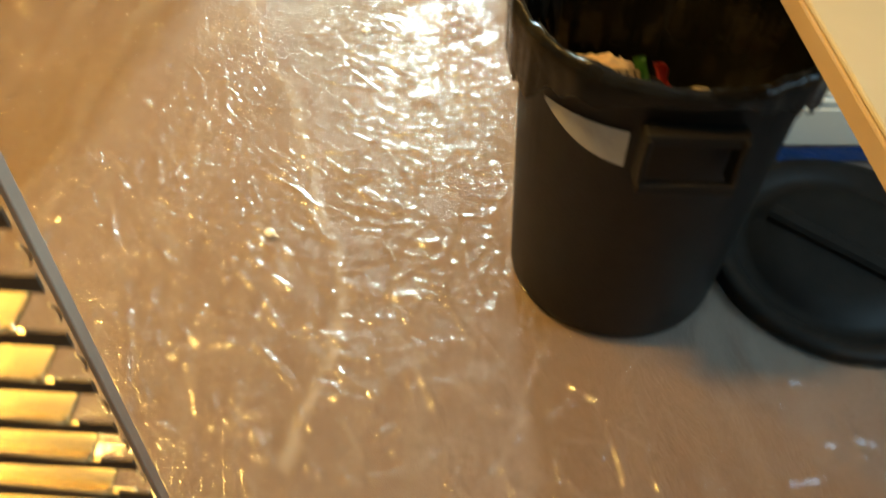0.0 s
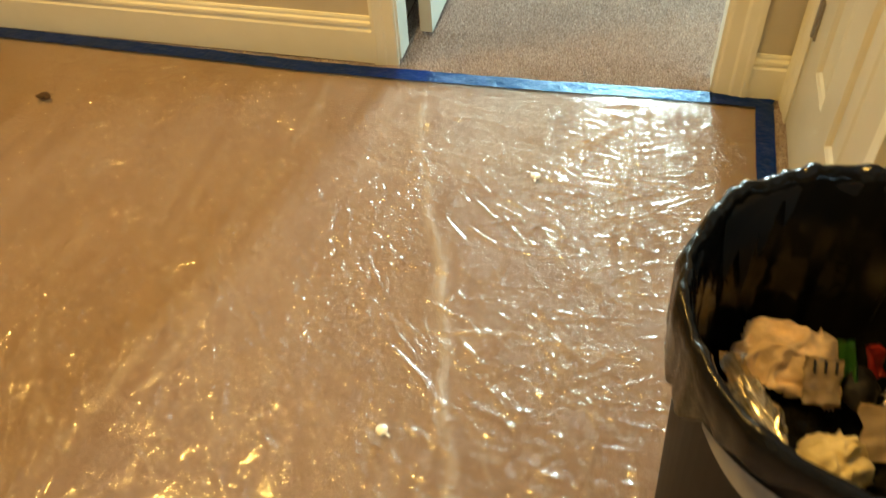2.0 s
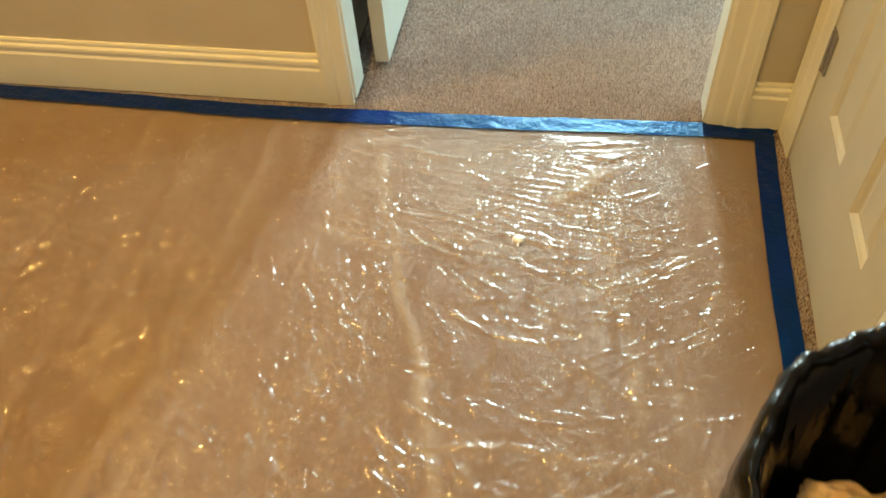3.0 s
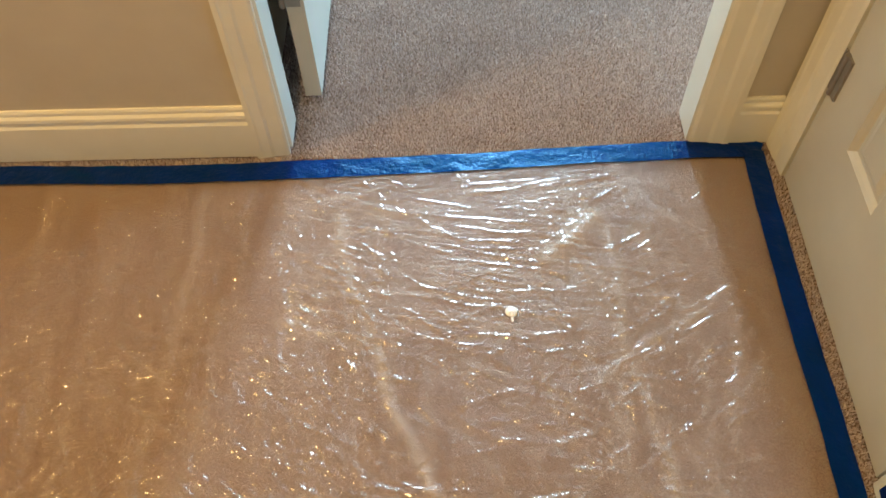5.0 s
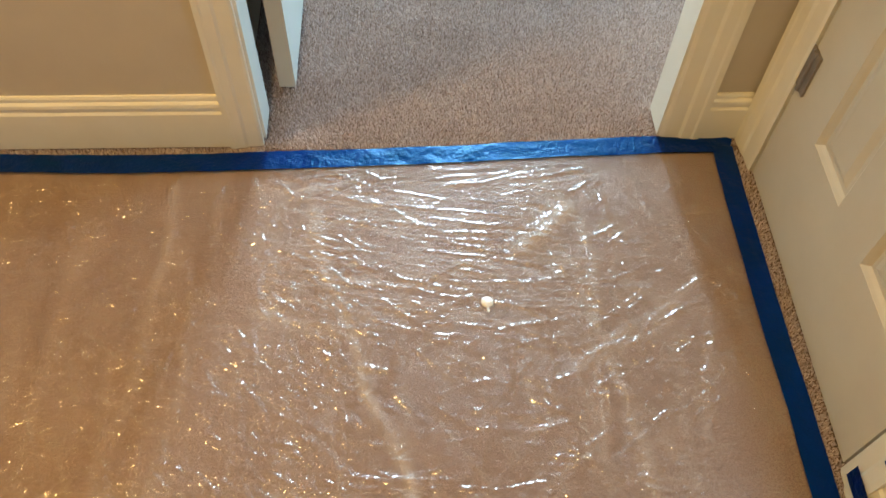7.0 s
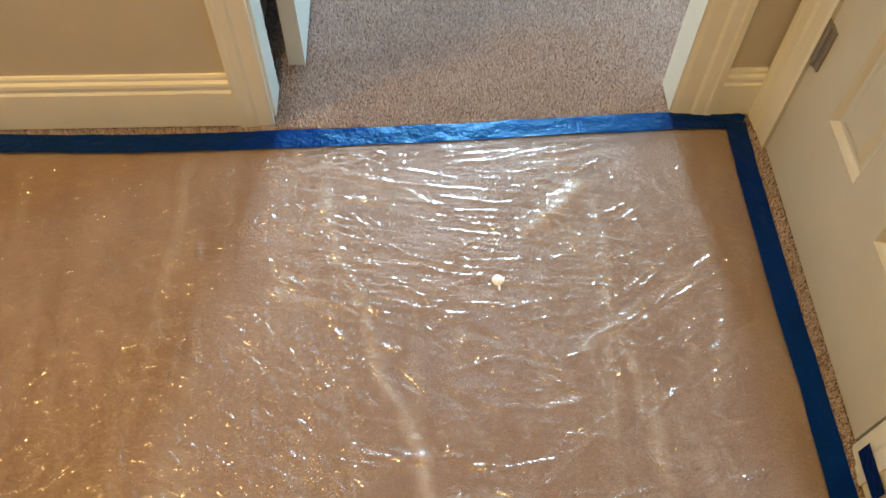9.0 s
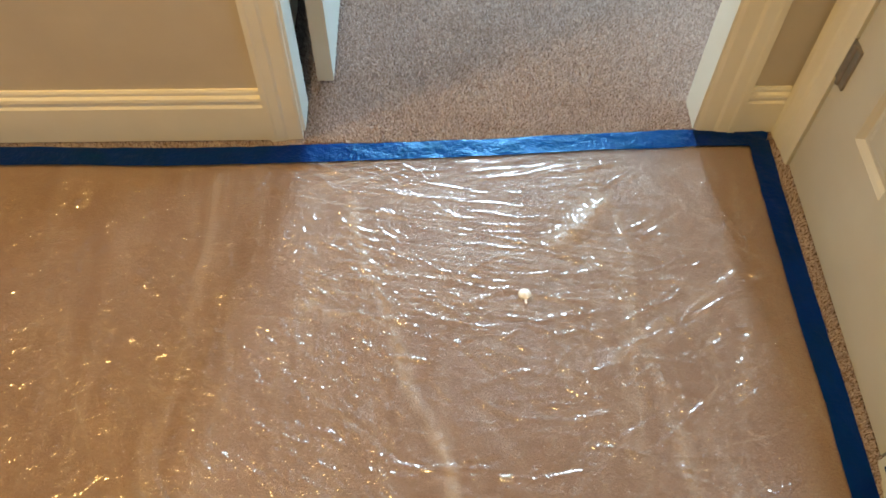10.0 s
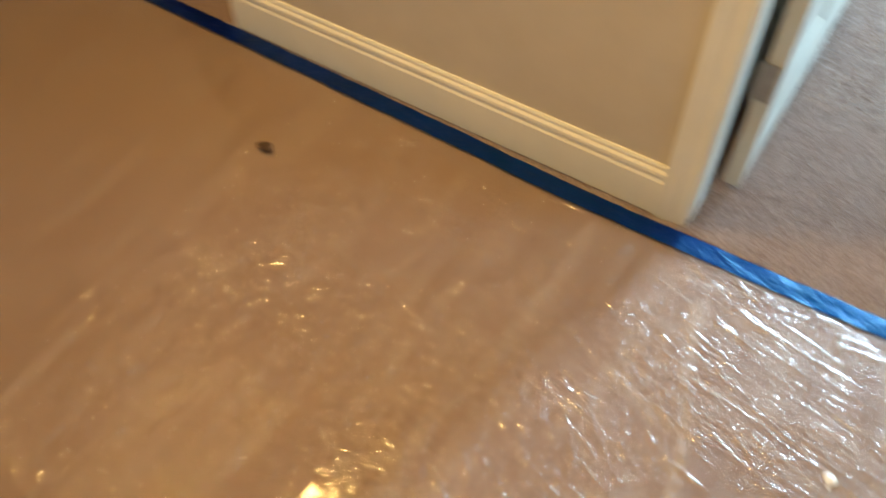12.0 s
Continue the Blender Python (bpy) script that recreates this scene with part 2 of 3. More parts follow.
BASE = [(0, 0), (0.014, 0), (0.014, 0.098), (0.0105, 0.104), (0.0105, 0.112), (0.013, 0.116), (0.012, 0.124), (0.007, 0.129), (0.007, 0.137), (0.0045, 0.142), (0, 0.142)]


def baseboard(a, b, out, label, tall=0.97):
    return structure("baseboard", swept([(o, u * tall) for o, u in BASE], (*a, 0.006), (*b, 0.006), out), TRIM, label)


baseboard((-1.25, WY), (-0.064, WY), (0, -1, 0), "cream painted moulded baseboard along the wall")
baseboard((-1.25, WY + WT), (-1.25, WY - 0.014), (-1, 0, 0), "cream painted baseboard return at the wall end")
baseboard((0.9, WY + 0.008), (0.985, WY + 0.008), (0, -1, 0), "short cream painted baseboard in the corner", 0.86)
baseboard((1.0, CORNER_Y - 0.014), (1.0, -0.765), (-1, 0, 0), "short cream painted baseboard beside the closet door")
baseboard((1.12, RETURN_Y), (2.4, RETURN_Y), (0, -1, 0), "cream painted baseboard behind the table")
baseboard((-4.0, WY), (-1.66, WY), (0, -1, 0), "cream painted baseboard past the passage")

# casing profile: width 0 at the opening side
CASE = [(0, 0), (0.009, 0), (0.011, 0.006), (0.012, 0.03), (0.015, 0.036), (0.0165, 0.052), (0.018, 0.056), (0.018, 0.066), (0, 0.066)]


def casing(name, a, b, out, across, label, wide=0.066):
    prof = [(o, u * wide / 0.066) for o, u in CASE]
    return tagged(part(name, swept(prof, a, b, out, across), TRIM, None, label), kind="structure")


casing("trim_doorway_left", (0.0, WY, 0.004), (0.0, WY, 2.1), (0, -1, 0), (-1, 0, 0), "cream painted casing of the open doorway")
casing("trim_doorway_right", (0.822, WY + 0.008, 0.004), (0.822, WY + 0.008, 2.1), (0, -1, 0), (1, 0, 0), "cream painted casing of the open doorway", 0.08)
casing("trim_doorway_head", (-0.064, WY, 2.06), (0.9, WY, 2.06), (0, -1, 0), (0, 0, 1), "cream painted head casing")
structure("jamb_left", box(DX0 - 0.018, DX0, WY, WY + WT + 0.002, 0.018, 2.06), TRIM, "cream painted door jamb")
structure("jamb_right", box(DX1, DX1 + 0.018, WY, WY + WT + 0.002, 0.012, 2.06), TRIM, "cream painted door jamb")
structure("jamb_head", box(DX0, DX1, WY, WY + WT + 0.002, 2.04, 2.06), TRIM, "cream painted head jamb")
# closet door casings on the east wall
casing("trim_closet_far", (1.0, -0.08, 0.004), (1.0, -0.08, 2.1), (-1, 0, 0), (0, 1, 0), "cream painted closet casing in the corner", 0.09)
casing("trim_closet_near", (1.0, -0.702, 0.004), (1.0, -0.702, 2.1), (-1, 0, 0), (0, -1, 0), "cream painted closet casing")


# ---- doors ----
def panel_door(name, width, m, label, fields=None):
    """A moulded six-panel leaf 35 mm thick: x across from the hinge, front face at y = 0, back at y = 0.035."""
    door = thing(name, label, "door")
    door.matrix_world = m
    hgt, t = 2.01, 0.035
    st = 0.115
    mid = 0.10
    cols = fields or [(st, width / 2 - mid / 2), (width / 2 + mid / 2, width - st)]
    rows = [(0.23, 0.78), (0.92, 1.52), (1.62, 1.88)]
    bm = bmesh.new()
    # stiles and rails as one body with recessed fields
    xs = [0, cols[0][0], cols[0][1], cols[1][0], cols[1][1], width]
    zs = [0] + [v for r in rows for v in r] + [hgt]
    for i in range(5):
        for j in range(len(zs) - 1):
            hole = i in (1, 3) and j in (1, 3, 5)
            inset = 0.011 if hole else 0.0
            add_box(bm, xs[i], xs[i + 1], inset, t - inset, zs[j], zs[j + 1])
    bmesh.ops.remove_doubles(bm, verts=bm.verts[:], dist=1e-5)
    body = part("leaf", bm, DOOR, door)
    for c in cols:
        for r in rows:
            for s, y in ((1, 0.0), (-1, t)):
                bm = bmesh.new()
                w = 0.034
                pts = [(0, 0.0005), (0.006, 0.004), (0.012, 0.0095), (0.020, 0.0095), (w, 0.004)]
                rings = []
                for d, dep in pts:
                    yy = y + s * dep
                    rings.append([bm.verts.new(v) for v in ((c[0] + d, yy, r[0] + d), (c[1] - d, yy, r[0] + d), (c[1] - d, yy, r[1] - d), (c[0] + d, yy, r[1] - d))])
                for p, q in zip(rings, rings[1:]):
                    for i in range(4):
                        bm.faces.new((p[i], p[(i + 1) % 4], q[(i + 1) % 4], q[i]))
                bm.faces.new(rings[-1])
                part("panel", bm, DOOR, door)
    return door


def hinge(door, x, y, z, leaf_x, leaf_y):
    """Barrel at x, y with two leaves reaching by leaf_x and leaf_y."""
    bm = lathe([(0.0, -0.0445), (0.0058, -0.0445), (0.0058, -0.027), (0.0054, -0.0266), (0.0058, -0.0262), (0.0058, -0.009), (0.0054, -0.0086), (0.0058, -0.0082), (0.0058, 0.009), (0.0054, 0.0094), (0.0058, 0.0098), (0.0058, 0.0275), (0.0054, 0.0279), (0.0058, 0.0283), (0.0058, 0.0445), (0.0, 0.0445)], 16)
    bmesh.ops.translate(bm, verts=bm.verts[:], vec=(x, y, z))
    part("hinge_barrel", bm, STEEL, door, "satin nickel hinge", False)
    part("hinge_leaf", box(min(x, x + leaf_x), max(x, x + leaf_x), min(y, y + leaf_y) - 0.001, max(y, y + leaf_y) + 0.001, z - 0.0445, z + 0.0445, 0.0006), STEEL, door)


# closet door, closed in the east wall: local x runs towards -y, front faces -x
closet = panel_door("closet_door", 0.608, Matrix.Translation((0.994, -0.087, 0.012)) @ Matrix(((0, 1, 0, 0), (-1, 0, 0, 0), (0, 0, 1, 0), (0, 0, 0, 1))), "cream painted six-panel closet door, closed, with satin hinges", [(0.128, 0.262), (0.372, 0.496)])
for hz in (0.29, 1.0, 1.72):
    hinge(closet, 0.012, -0.004, hz, 0.02, 0.003)
    part("hinge_plate", box(-0.006, 0.012, -0.0035, -0.0005, hz - 0.0445, hz + 0.0445, 0.0006), STEEL, closet)
# bedroom door, open into the room beyond: local x runs to +y
bedroom = panel_door("bedroom_door", 0.76, Matrix.Translation((0.057, 0.157, 0.018)) @ Matrix(((0, -1, 0, 0), (1, 0, 0, 0), (0, 0, 1, 0), (0, 0, 0, 1))), "cream painted six-panel door, standing open into the room")
for hz in (0.29, 1.0, 1.72):
    hinge(bedroom, -0.006, 0.041, hz, 0.004, -0.034)

# ---- the bin ----
BX, BY = 0.938, -1.168
waste_bin = thing("waste_bin", "large round black plastic bin lined with a black bag, half full", "waste bin")
waste_bin.location = (BX, BY, 0.004)
prof = [(0.0, 0.004), (0.18, 0.0), (0.19, 0.006), (0.193, 0.02), (0.217, 0.47), (0.222, 0.475), (0.224, 0.54), (0.232, 0.547), (0.235, 0.556), (0.232, 0.57), (0.226, 0.572), (0.22, 0.565), (0.213, 0.46), (0.187, 0.03), (0.0, 0.02)]
part("body", lathe(prof, 72), BIN, waste_bin, smooth=True)
# handle bracket on the near side
for turn in (-2, 178):
    spin = Matrix.Rotation(radians(turn), 4, "Z")
    handle = part("handle", box(-0.07, 0.07, -0.248, -0.218, 0.525, 0.546, 0.005), BIN, waste_bin)
    handle.matrix_basis = Matrix.Translation((0, 0, -0.026)) @ spin
    part("grip", box(-0.07, 0.07, -0.255, -0.241, 0.447, 0.467, 0.005), BIN, handle)
    for x in (-0.07, 0.059):
        part("bracket", box(x, x + 0.011, -0.252, -0.212, 0.452, 0.54, 0.004), BIN, handle)
# curved label on the wall
bm = bmesh.new()
cols = []
for i in range(13):
    f = i / 12
    a = radians(-149 + 36 * f)
    lo, hi = 0.479 - 0.048 * f - 0.012 * math.sin(math.pi * f), 0.486 + 0.008 * f
    cols.append([bm.verts.new(((0.2245 + (z - 0.475) * 0.04) * math.cos(a), (0.2245 + (z - 0.475) * 0.04) * math.sin(a), z)) for z in (lo, hi)])
for p, q in zip(cols, cols[1:]):
    bm.faces.new((p[0], q[0], q[1], p[1]))
part("label", bm, LABEL, waste_bin, "pale grey paper sticker")


def liner():
    """The bag: inside lining, over the rim, a hanging skirt with folds."""
    bm = bmesh.new()
    seg = 180
    prof = [(0.05, 0.20, 0), (0.15, 0.19, 0.01), (0.19, 0.24, 0.012), (0.198, 0.33, 0.010), (0.206, 0.43, 0.008), (0.214, 0.52, 0.007), (0.222, 0.575, 0.006), (0.230, 0.590, 0.005), (0.238, 0.588, 0.005), (0.242, 0.565, 0.006), (0.241, 0.53, 0.006), (0.240, 0.47, 0.008)]
    rings = []
    for n, (r, z, amp) in enumerate(prof):
        ring = []
        for i in range(seg):
            a = 2 * math.pi * i / seg
            c, s = math.cos(a), math.sin(a)
            w = noise.noise((c * 5, s * 5, z * 3)) + 0.6 * noise.noise((c * 13, s * 13, z * 8 + 4)) + 0.35 * noise.noise((c * 30, s * 30, z * 15))
            rr, zz = r + amp * w, z + 0.006 * noise.noise((c * 4, s * 4, 7)) * (n > 4)
            if 5 <= n <= 8:
                zz += (0.55 + 0.45 * s) * (0.026 * max(0, noise.noise((c * 3 + 2, s * 3, 1.5))) + 0.009 * noise.noise((c * 9, s * 9, 2.5))) + 0.003 * noise.noise((c * 24, s * 24, 5.5)) - 0.008 * max(0, -s)
                rr += 0.004 * noise.noise((c * 17, s * 17, n * 0.7))
            if n == len(prof) - 1:
                zz = 0.50 + 0.045 * noise.noise((c * 2.2, s * 2.2, 3)) + 0.02 * noise.noise((c * 8, s * 8, 3)) - 0.03 * max(0, math.cos(a - radians(-185))) + 0.03 * max(0, math.cos(a - radians(-120))) ** 8
            if n == len(prof) - 2:
                zz = 0.54
            # the skirt is tucked up above the handles
            tuck = max(0, math.cos(a + math.pi / 2)) ** 6
            if n >= len(prof) - 3:
                zz += tuck * (0.565 - zz) * 0.9
                rr -= tuck * 0.004
            ring.append(bm.verts.new((rr * c, rr * s, zz)))
        rings.append(ring)
    for p, q in zip(rings, rings[1:]):
        for i in range(seg):
            j = (i + 1) % seg
            bm.faces.new((p[i], p[j], q[j], q[i]))
    bm.faces.new(rings[0][::-1])
    return bm


part("liner", liner(), BAG, waste_bin, "shiny black bin liner folded over the rim", True)


def crumple(r, seed, squash=(1, 1, 1), rough=0.45, sub=4):
    bm = bmesh.new()
    bmesh.ops.create_icosphere(bm, subdivisions=sub, radius=1)
    for v in bm.verts:
        p = v.co.copy()
        n = noise.noise(p * 1.3 + Vector((seed, 0, 0))) + 0.6 * abs(noise.noise(p * 2.7 + Vector((0, seed, 0)))) + 0.4 * abs(noise.noise(p * 5.5 + Vector((0, 0, seed))))
        v.co = p * r * (0.75 + rough * n)
        v.co = Vector((v.co.x * squash[0], v.co.y * squash[1], v.co.z * squash[2]))
    return bm


def scrap(name, label, category, bm, material, at, turn=(0, 0, 0), smooth=False):
    ob = part(name, bm, material, None, label, smooth)
    ob.matrix_world = pose(*at, *turn)
    return tagged(ob, category=category)


def sheet(w, h, seed, amp=0.01, n=10):
    bm = bmesh.new()
    grid = [[bm.verts.new(((i / n - 0.5) * w, (j / n - 0.5) * h, amp * noise.noise((i * 0.35 + seed, j * 0.35, seed)) * 1.6)) for j in range(n + 1)] for i in range(n + 1)]
    for i in range(n):
        for j in range(n):
            bm.faces.new((grid[i][j], grid[i + 1][j], grid[i + 1][j + 1], grid[i][j + 1]))
    bmesh.ops.solidify(bm, geom=bm.faces[:], thickness=0.0012)
    return bm


def drape(w, h, high, seed, n=44):
    """A crumpled sheet heaped into a mound with sharp folds."""
    bm = bmesh.new()
    grid = []
    for i in range(n + 1):
        row = []
        for j in range(n + 1):
            u, v = 2 * i / n - 1, 2 * j / n - 1
            du = 0.25 * noise.noise((u * 1.4 + seed, v * 1.4, 1)) + 0.08 * noise.noise((u * 4, v * 4 + seed, 2))
            dv = 0.25 * noise.noise((u * 1.4, v * 1.4 + seed, 3)) + 0.08 * noise.noise((u * 4 + seed, v * 4, 4))
            r2 = min(1.3, u * u + v * v)
            fold = 1 - 2 * abs(noise.noise((u * 1.6 + seed, v * 1.9, 5))) ** 0.8
            small = 1 - 2 * abs(noise.noise((u * 4.1, v * 3.7 + seed, 6)))
            z = high * (1 - 0.85 * r2) + 0.34 * high * fold + 0.12 * high * small
            row.append(bm.verts.new(((u + du) * w / 2, (v + dv) * h / 2, z)))
        grid.append(row)
    for i in range(n):
        for j in range(n):
            u, v = 2 * i / n - 1, 2 * j / n - 1
            if u * u + v * v < 1.15 + 0.3 * noise.noise((u * 2, v * 2, seed)):
                bm.faces.new((grid[i][j], grid[i + 1][j], grid[i + 1][j + 1], grid[i][j + 1]))
    bmesh.ops.delete(bm, geom=[v for v in bm.verts if not v.link_faces], context="VERTS")
    bmesh.ops.solidify(bm, geom=bm.faces[:], thickness=0.0008)
    return bm


scrap("rubbish_bag", "dark crumpled rubbish bag inside the bin liner", "rubbish bag", crumple(0.19, 9, (0.95, 0.95, 0.4), 0.3), BAG, (BX, BY, 0.24))
scrap("crumpled_paper", "crumpled tan paper sheet heaped in the bin", "paper", drape(0.15, 0.115, 0.062, 3.4), PAPER, (0.884, -1.058, 0.322), (14, 0, -12), True)
scrap("paper_towel", "crumpled cream paper towel in the bin", "paper", drape(0.088, 0.08, 0.045, 8.1, 30), CREAM, (0.925, -1.215, 0.337), (12, 0, 20), True)
card = scrap("paper_card", "small tan paper card with three dark slots, in the bin", "card", sheet(0.05, 0.062, 21, 0.006, 14), CARTON, (0.909, -1.122, 0.384), (40, 6, 8), True)
for dx in (-0.014, 0.0, 0.014):
    slot = part("slot", box(dx - 0.0018, dx + 0.0018, 0.010, 0.027, 0.0045, 0.0062, 0.0006), DARK, card, "dark slot")
scrap("green_wrapper", "dark green wrapper in the bin", "wrapper", sheet(0.022, 0.07, 2, 0.006, 8), GREEN, (0.943, -1.088, 0.382), (50, -25, -10), True)
scrap("black_tray", "small black plastic tray in the bin", "tray", crumple(0.035, 11, (0.8, 1.1, 0.5), 0.2), BIN, (0.962, -1.105, 0.362), (20, 0, 0), True)
scrap("red_wrapper", "red wrapper in the bin", "wrapper", sheet(0.034, 0.045, 4, 0.006, 6), RED, (0.984, -1.062, 0.367), (40, 20, 35), True)
scrap("brown_carton", "torn brown carton flap in the bin", "carton", sheet(0.115, 0.07, 8, 0.012, 12), CARTON, (1.012, -1.165, 0.357), (24, 8, 10), True)
scrap("foil_strip", "silvery folded wrapper strip in the bin", "wrapper", sheet(0.016, 0.15, 6, 0.004), CLEARISH, (0.832, -1.165, 0.367), (8, -30, 27))
scrap("foil_flap", "silvery triangular wrapper flap in the bin", "wrapper", sheet(0.055, 0.05, 12, 0.014, 6), CLEARISH, (0.808, -1.105, 0.357), (30, 28, 30))
scrap("foil_ball", "crumpled silvery wrapper in the bin", "wrapper", drape(0.08, 0.11, 0.035, 5.7, 22), CLEARISH, (0.832, -1.15, 0.317), (10, 10, 30))
scrap("yellow_wrapper", "yellow-green wrapper scrap in the bin", "wrapper", sheet(0.05, 0.035, 14, 0.012), YELLOW, (1.06, -1.245, 0.352), (20, 10, 50))
scrap("clear_bag", "crumpled clear bag in the bin", "bag", drape(0.12, 0.09, 0.04, 17), CLEARISH, (1.06, -1.09, 0.302))

# lid on the floor
lid = thing("bin_lid", "round black plastic bin lid lying upside down on the carpet", "bin lid")
lid.matrix_world = pose(1.391, -1.166, 0.006, 3, 0, -42)
lp = [(0.0, 0.03), (0.1, 0.029), (0.165, 0.026), (0.172, 0.018), (0.2, 0.014), (0.206, 0.02), (0.23, 0.032), (0.248, 0.034), (0.256, 0.026), (0.256, 0.006), (0.25, 0.0), (0.0, 0.0)]
part("disc", lathe(lp, 72), BIN, lid, smooth=True)
bm = swept([(-0.022, 0.0), (-0.02, 0.012), (-0.012, 0.019), (0.012, 0.019), (0.02, 0.012), (0.022, 0.0)], (-0.15, 0, 0.026), (0.15, 0, 0.026), (0, 1, 0))
part("grip", bm, BIN, lid)

# ---- table ----
table = thing("table", "cream laminate table with a tan edge", "table")
def rounded_slab(x0, x1, y0, y1, z0, z1, r):
    """A slab with rounded plan corners and eased edges."""
    bm = bmesh.new()
    plan = []
    for cx, cy, a0 in ((x1 - r, y1 - r, 0), (x0 + r, y1 - r, 90), (x0 + r, y0 + r, 180), (x1 - r, y0 + r, 270)):
        plan += [(cx, cy, radians(a0 + 15 * k)) for k in range(7)]
    rings = []
    for z, ease in ((z0, 0.002), (z0 + 0.002, 0), (z1 - 0.003, 0), (z1 - 0.001, 0.001), (z1, 0.003)):
        rings.append([bm.verts.new((cx + (r - ease) * math.cos(a), cy + (r - ease) * math.sin(a), z)) for cx, cy, a in plan])
    n = len(plan)
    for p, q in zip(rings, rings[1:]):
        for k in range(n):
            bm.faces.new((p[k], p[(k + 1) % n], q[(k + 1) % n], q[k]))
    bm.faces.new(rings[-1])
    bm.faces.new(rings[0][::-1])
    return bm


part("tabletop", rounded_slab(0.976, 1.46, -2.6, -1.02, 0.741, 0.747, 0.03), TABLE, table)
part("edge_band", rounded_slab(0.974, 1.462, -2.602, -1.018, 0.712, 0.7405, 0.032), EDGE, table, "tan edge band")
for x, y in ((1.40, -1.75), (1.40, -2.5), (1.05, -2.5)):
    part("leg", box(x - 0.022, x + 0.022, y - 0.022, y + 0.022, -0.003, 0.713, 0.003), TABLE, table)

# ---- slatted rack ----
rack = thing("slatted_rack", "grey metal rack with glossy cream slats", "rack")
rack.matrix_world = pose(0.288, -1.81, 0, 0, 0, -4)
for x in (-0.494, -0.010):
    part("upright", box(x, x + 0.006, -0.008, 0.006, 0, 0.98, 0.0015), RAIL, rack)


def slat_bar(z):
    """A flat bar with rounded plan corners, sloping down towards its end."""
    bm = bmesh.new()
    slope, half, r = 0.09, 0.0215, 0.009
    outline = []
    for cx, cy, a0 in ((-0.048 - r, half - 0.003, 0), (-0.47 + r, half - r, 90), (-0.47 + r, -half + r, 180), (-0.048 - r, -half + r, 270)):
        rr = 0.003 if a0 == 0 else r
        cx = -0.048 - rr if a0 in (0, 270) else cx
        outline += [(cx + rr * math.cos(radians(a0 + 15 * k)), cy + rr * math.sin(radians(a0 + 15 * k))) for k in range(7)]
    rings = []
    for drop, inset in ((0.004, 0.0), (0.002, 0.0), (0.0006, 0.0006), (0.0, 0.002)):
        ring = []
        for x, y in outline:
            sx = 1 if x > -0.26 else -1
            sy = 1 if y > 0 else -1
            px, py = x - sx * inset, y - sy * inset
            ring.append(bm.verts.new((px, py, z - slope * (px + 0.1) - drop)))
        rings.append(ring)
    n = len(outline)
    for p, q in zip(rings, rings[1:]):
        for k in range(n):
            bm.faces.new((p[k], p[(k + 1) % n], q[(k + 1) % n], q[k]))
    bm.faces.new(rings[-1])
    bm.faces.new(rings[0][::-1])
    return bm


for i in range(13):
    z = 0.1 + 0.0715 * (i - 0.02)
    slat = part("slat", slat_bar(z), SLAT, rack)
    # added strip: its dark colour is the gap's shade below the slat
    part("gap_strip", box(-0.488, -0.010, -0.0145, -0.0105, z - 0.034, z - 0.014, 0.001), GAP_SHADE, rack, "dark strip standing in for the shaded gap under a slat")
    part("tab", box(-0.068, -0.040, -0.0195, -0.0145, z - 0.0115, z - 0.0085, 0.0008), SLAT, slat)
    hook = bmesh.new()
    loops = []
    for k in range(9):
        a = radians(-100 + 25 * k)
        loops.append([hook.verts.new((-0.023 + r * math.cos(a), y, z - 0.006 + (r + 0.005) * math.sin(a))) for r, y in ((0.0052, -0.0012), (0.0068, -0.0012), (0.0068, 0.0012), (0.0052, 0.0012))])
    for p, q in zip(loops, loops[1:]):
        for m in range(4):
            hook.faces.new((p[m], p[(m + 1) % 4], q[(m + 1) % 4], q[m]))
    hook.faces.new(loops[0][::-1])
    hook.faces.new(loops[-1])
    part("hook", hook, STEEL, rack, "small curled wire hook")

# ---- floor tape ----


def ribbon(name, path, width, z, label, wobble=0.0015, seed=1.0, side=None):
    """A strip of tape laid along a path on the floor."""
    bm = bmesh.new()
    pts = []
    for (x0, y0), (x1, y1) in zip(path, path[1:]):
        n = max(2, int(math.hypot(x1 - x0, y1 - y0) / 0.012))
        pts += [(x0 + (x1 - x0) * i / n, y0 + (y1 - y0) * i / n) for i in range(n)]
    pts.append(path[-1])
    rows = []
    for i, (x, y) in enumerate(pts):
        q, p = pts[min(i + 1, len(pts) - 1)], pts[max(i - 1, 0)]
        d = Vector((q[0] - p[0], q[1] - p[1], 0)).normalized()
        nrm = Vector((-d.y, d.x, 0))
        row = []
        for j in range(7):
            f = j / 6 - 0.5
            e = wobble * noise.noise((x * 9, y * 9, seed + (j > 3) * 5))
            h = z + 0.0022 * noise.noise((x * 22 + f * 3, y * 22 + f * 2, seed)) + 0.001 * noise.noise((x * 70, y * 70, f * 4 + seed))
            row.append(bm.verts.new(Vector((x, y, h)) + nrm * (f * width + e)))
        rows.append(row)
    for p, q in zip(rows, rows[1:]):
        for j in range(6):
            bm.faces.new((p[j], q[j], q[j + 1], p[j + 1]))
    ob = part(name, bm, TAPE, None, label, True)
    return tagged(ob, category="tape")


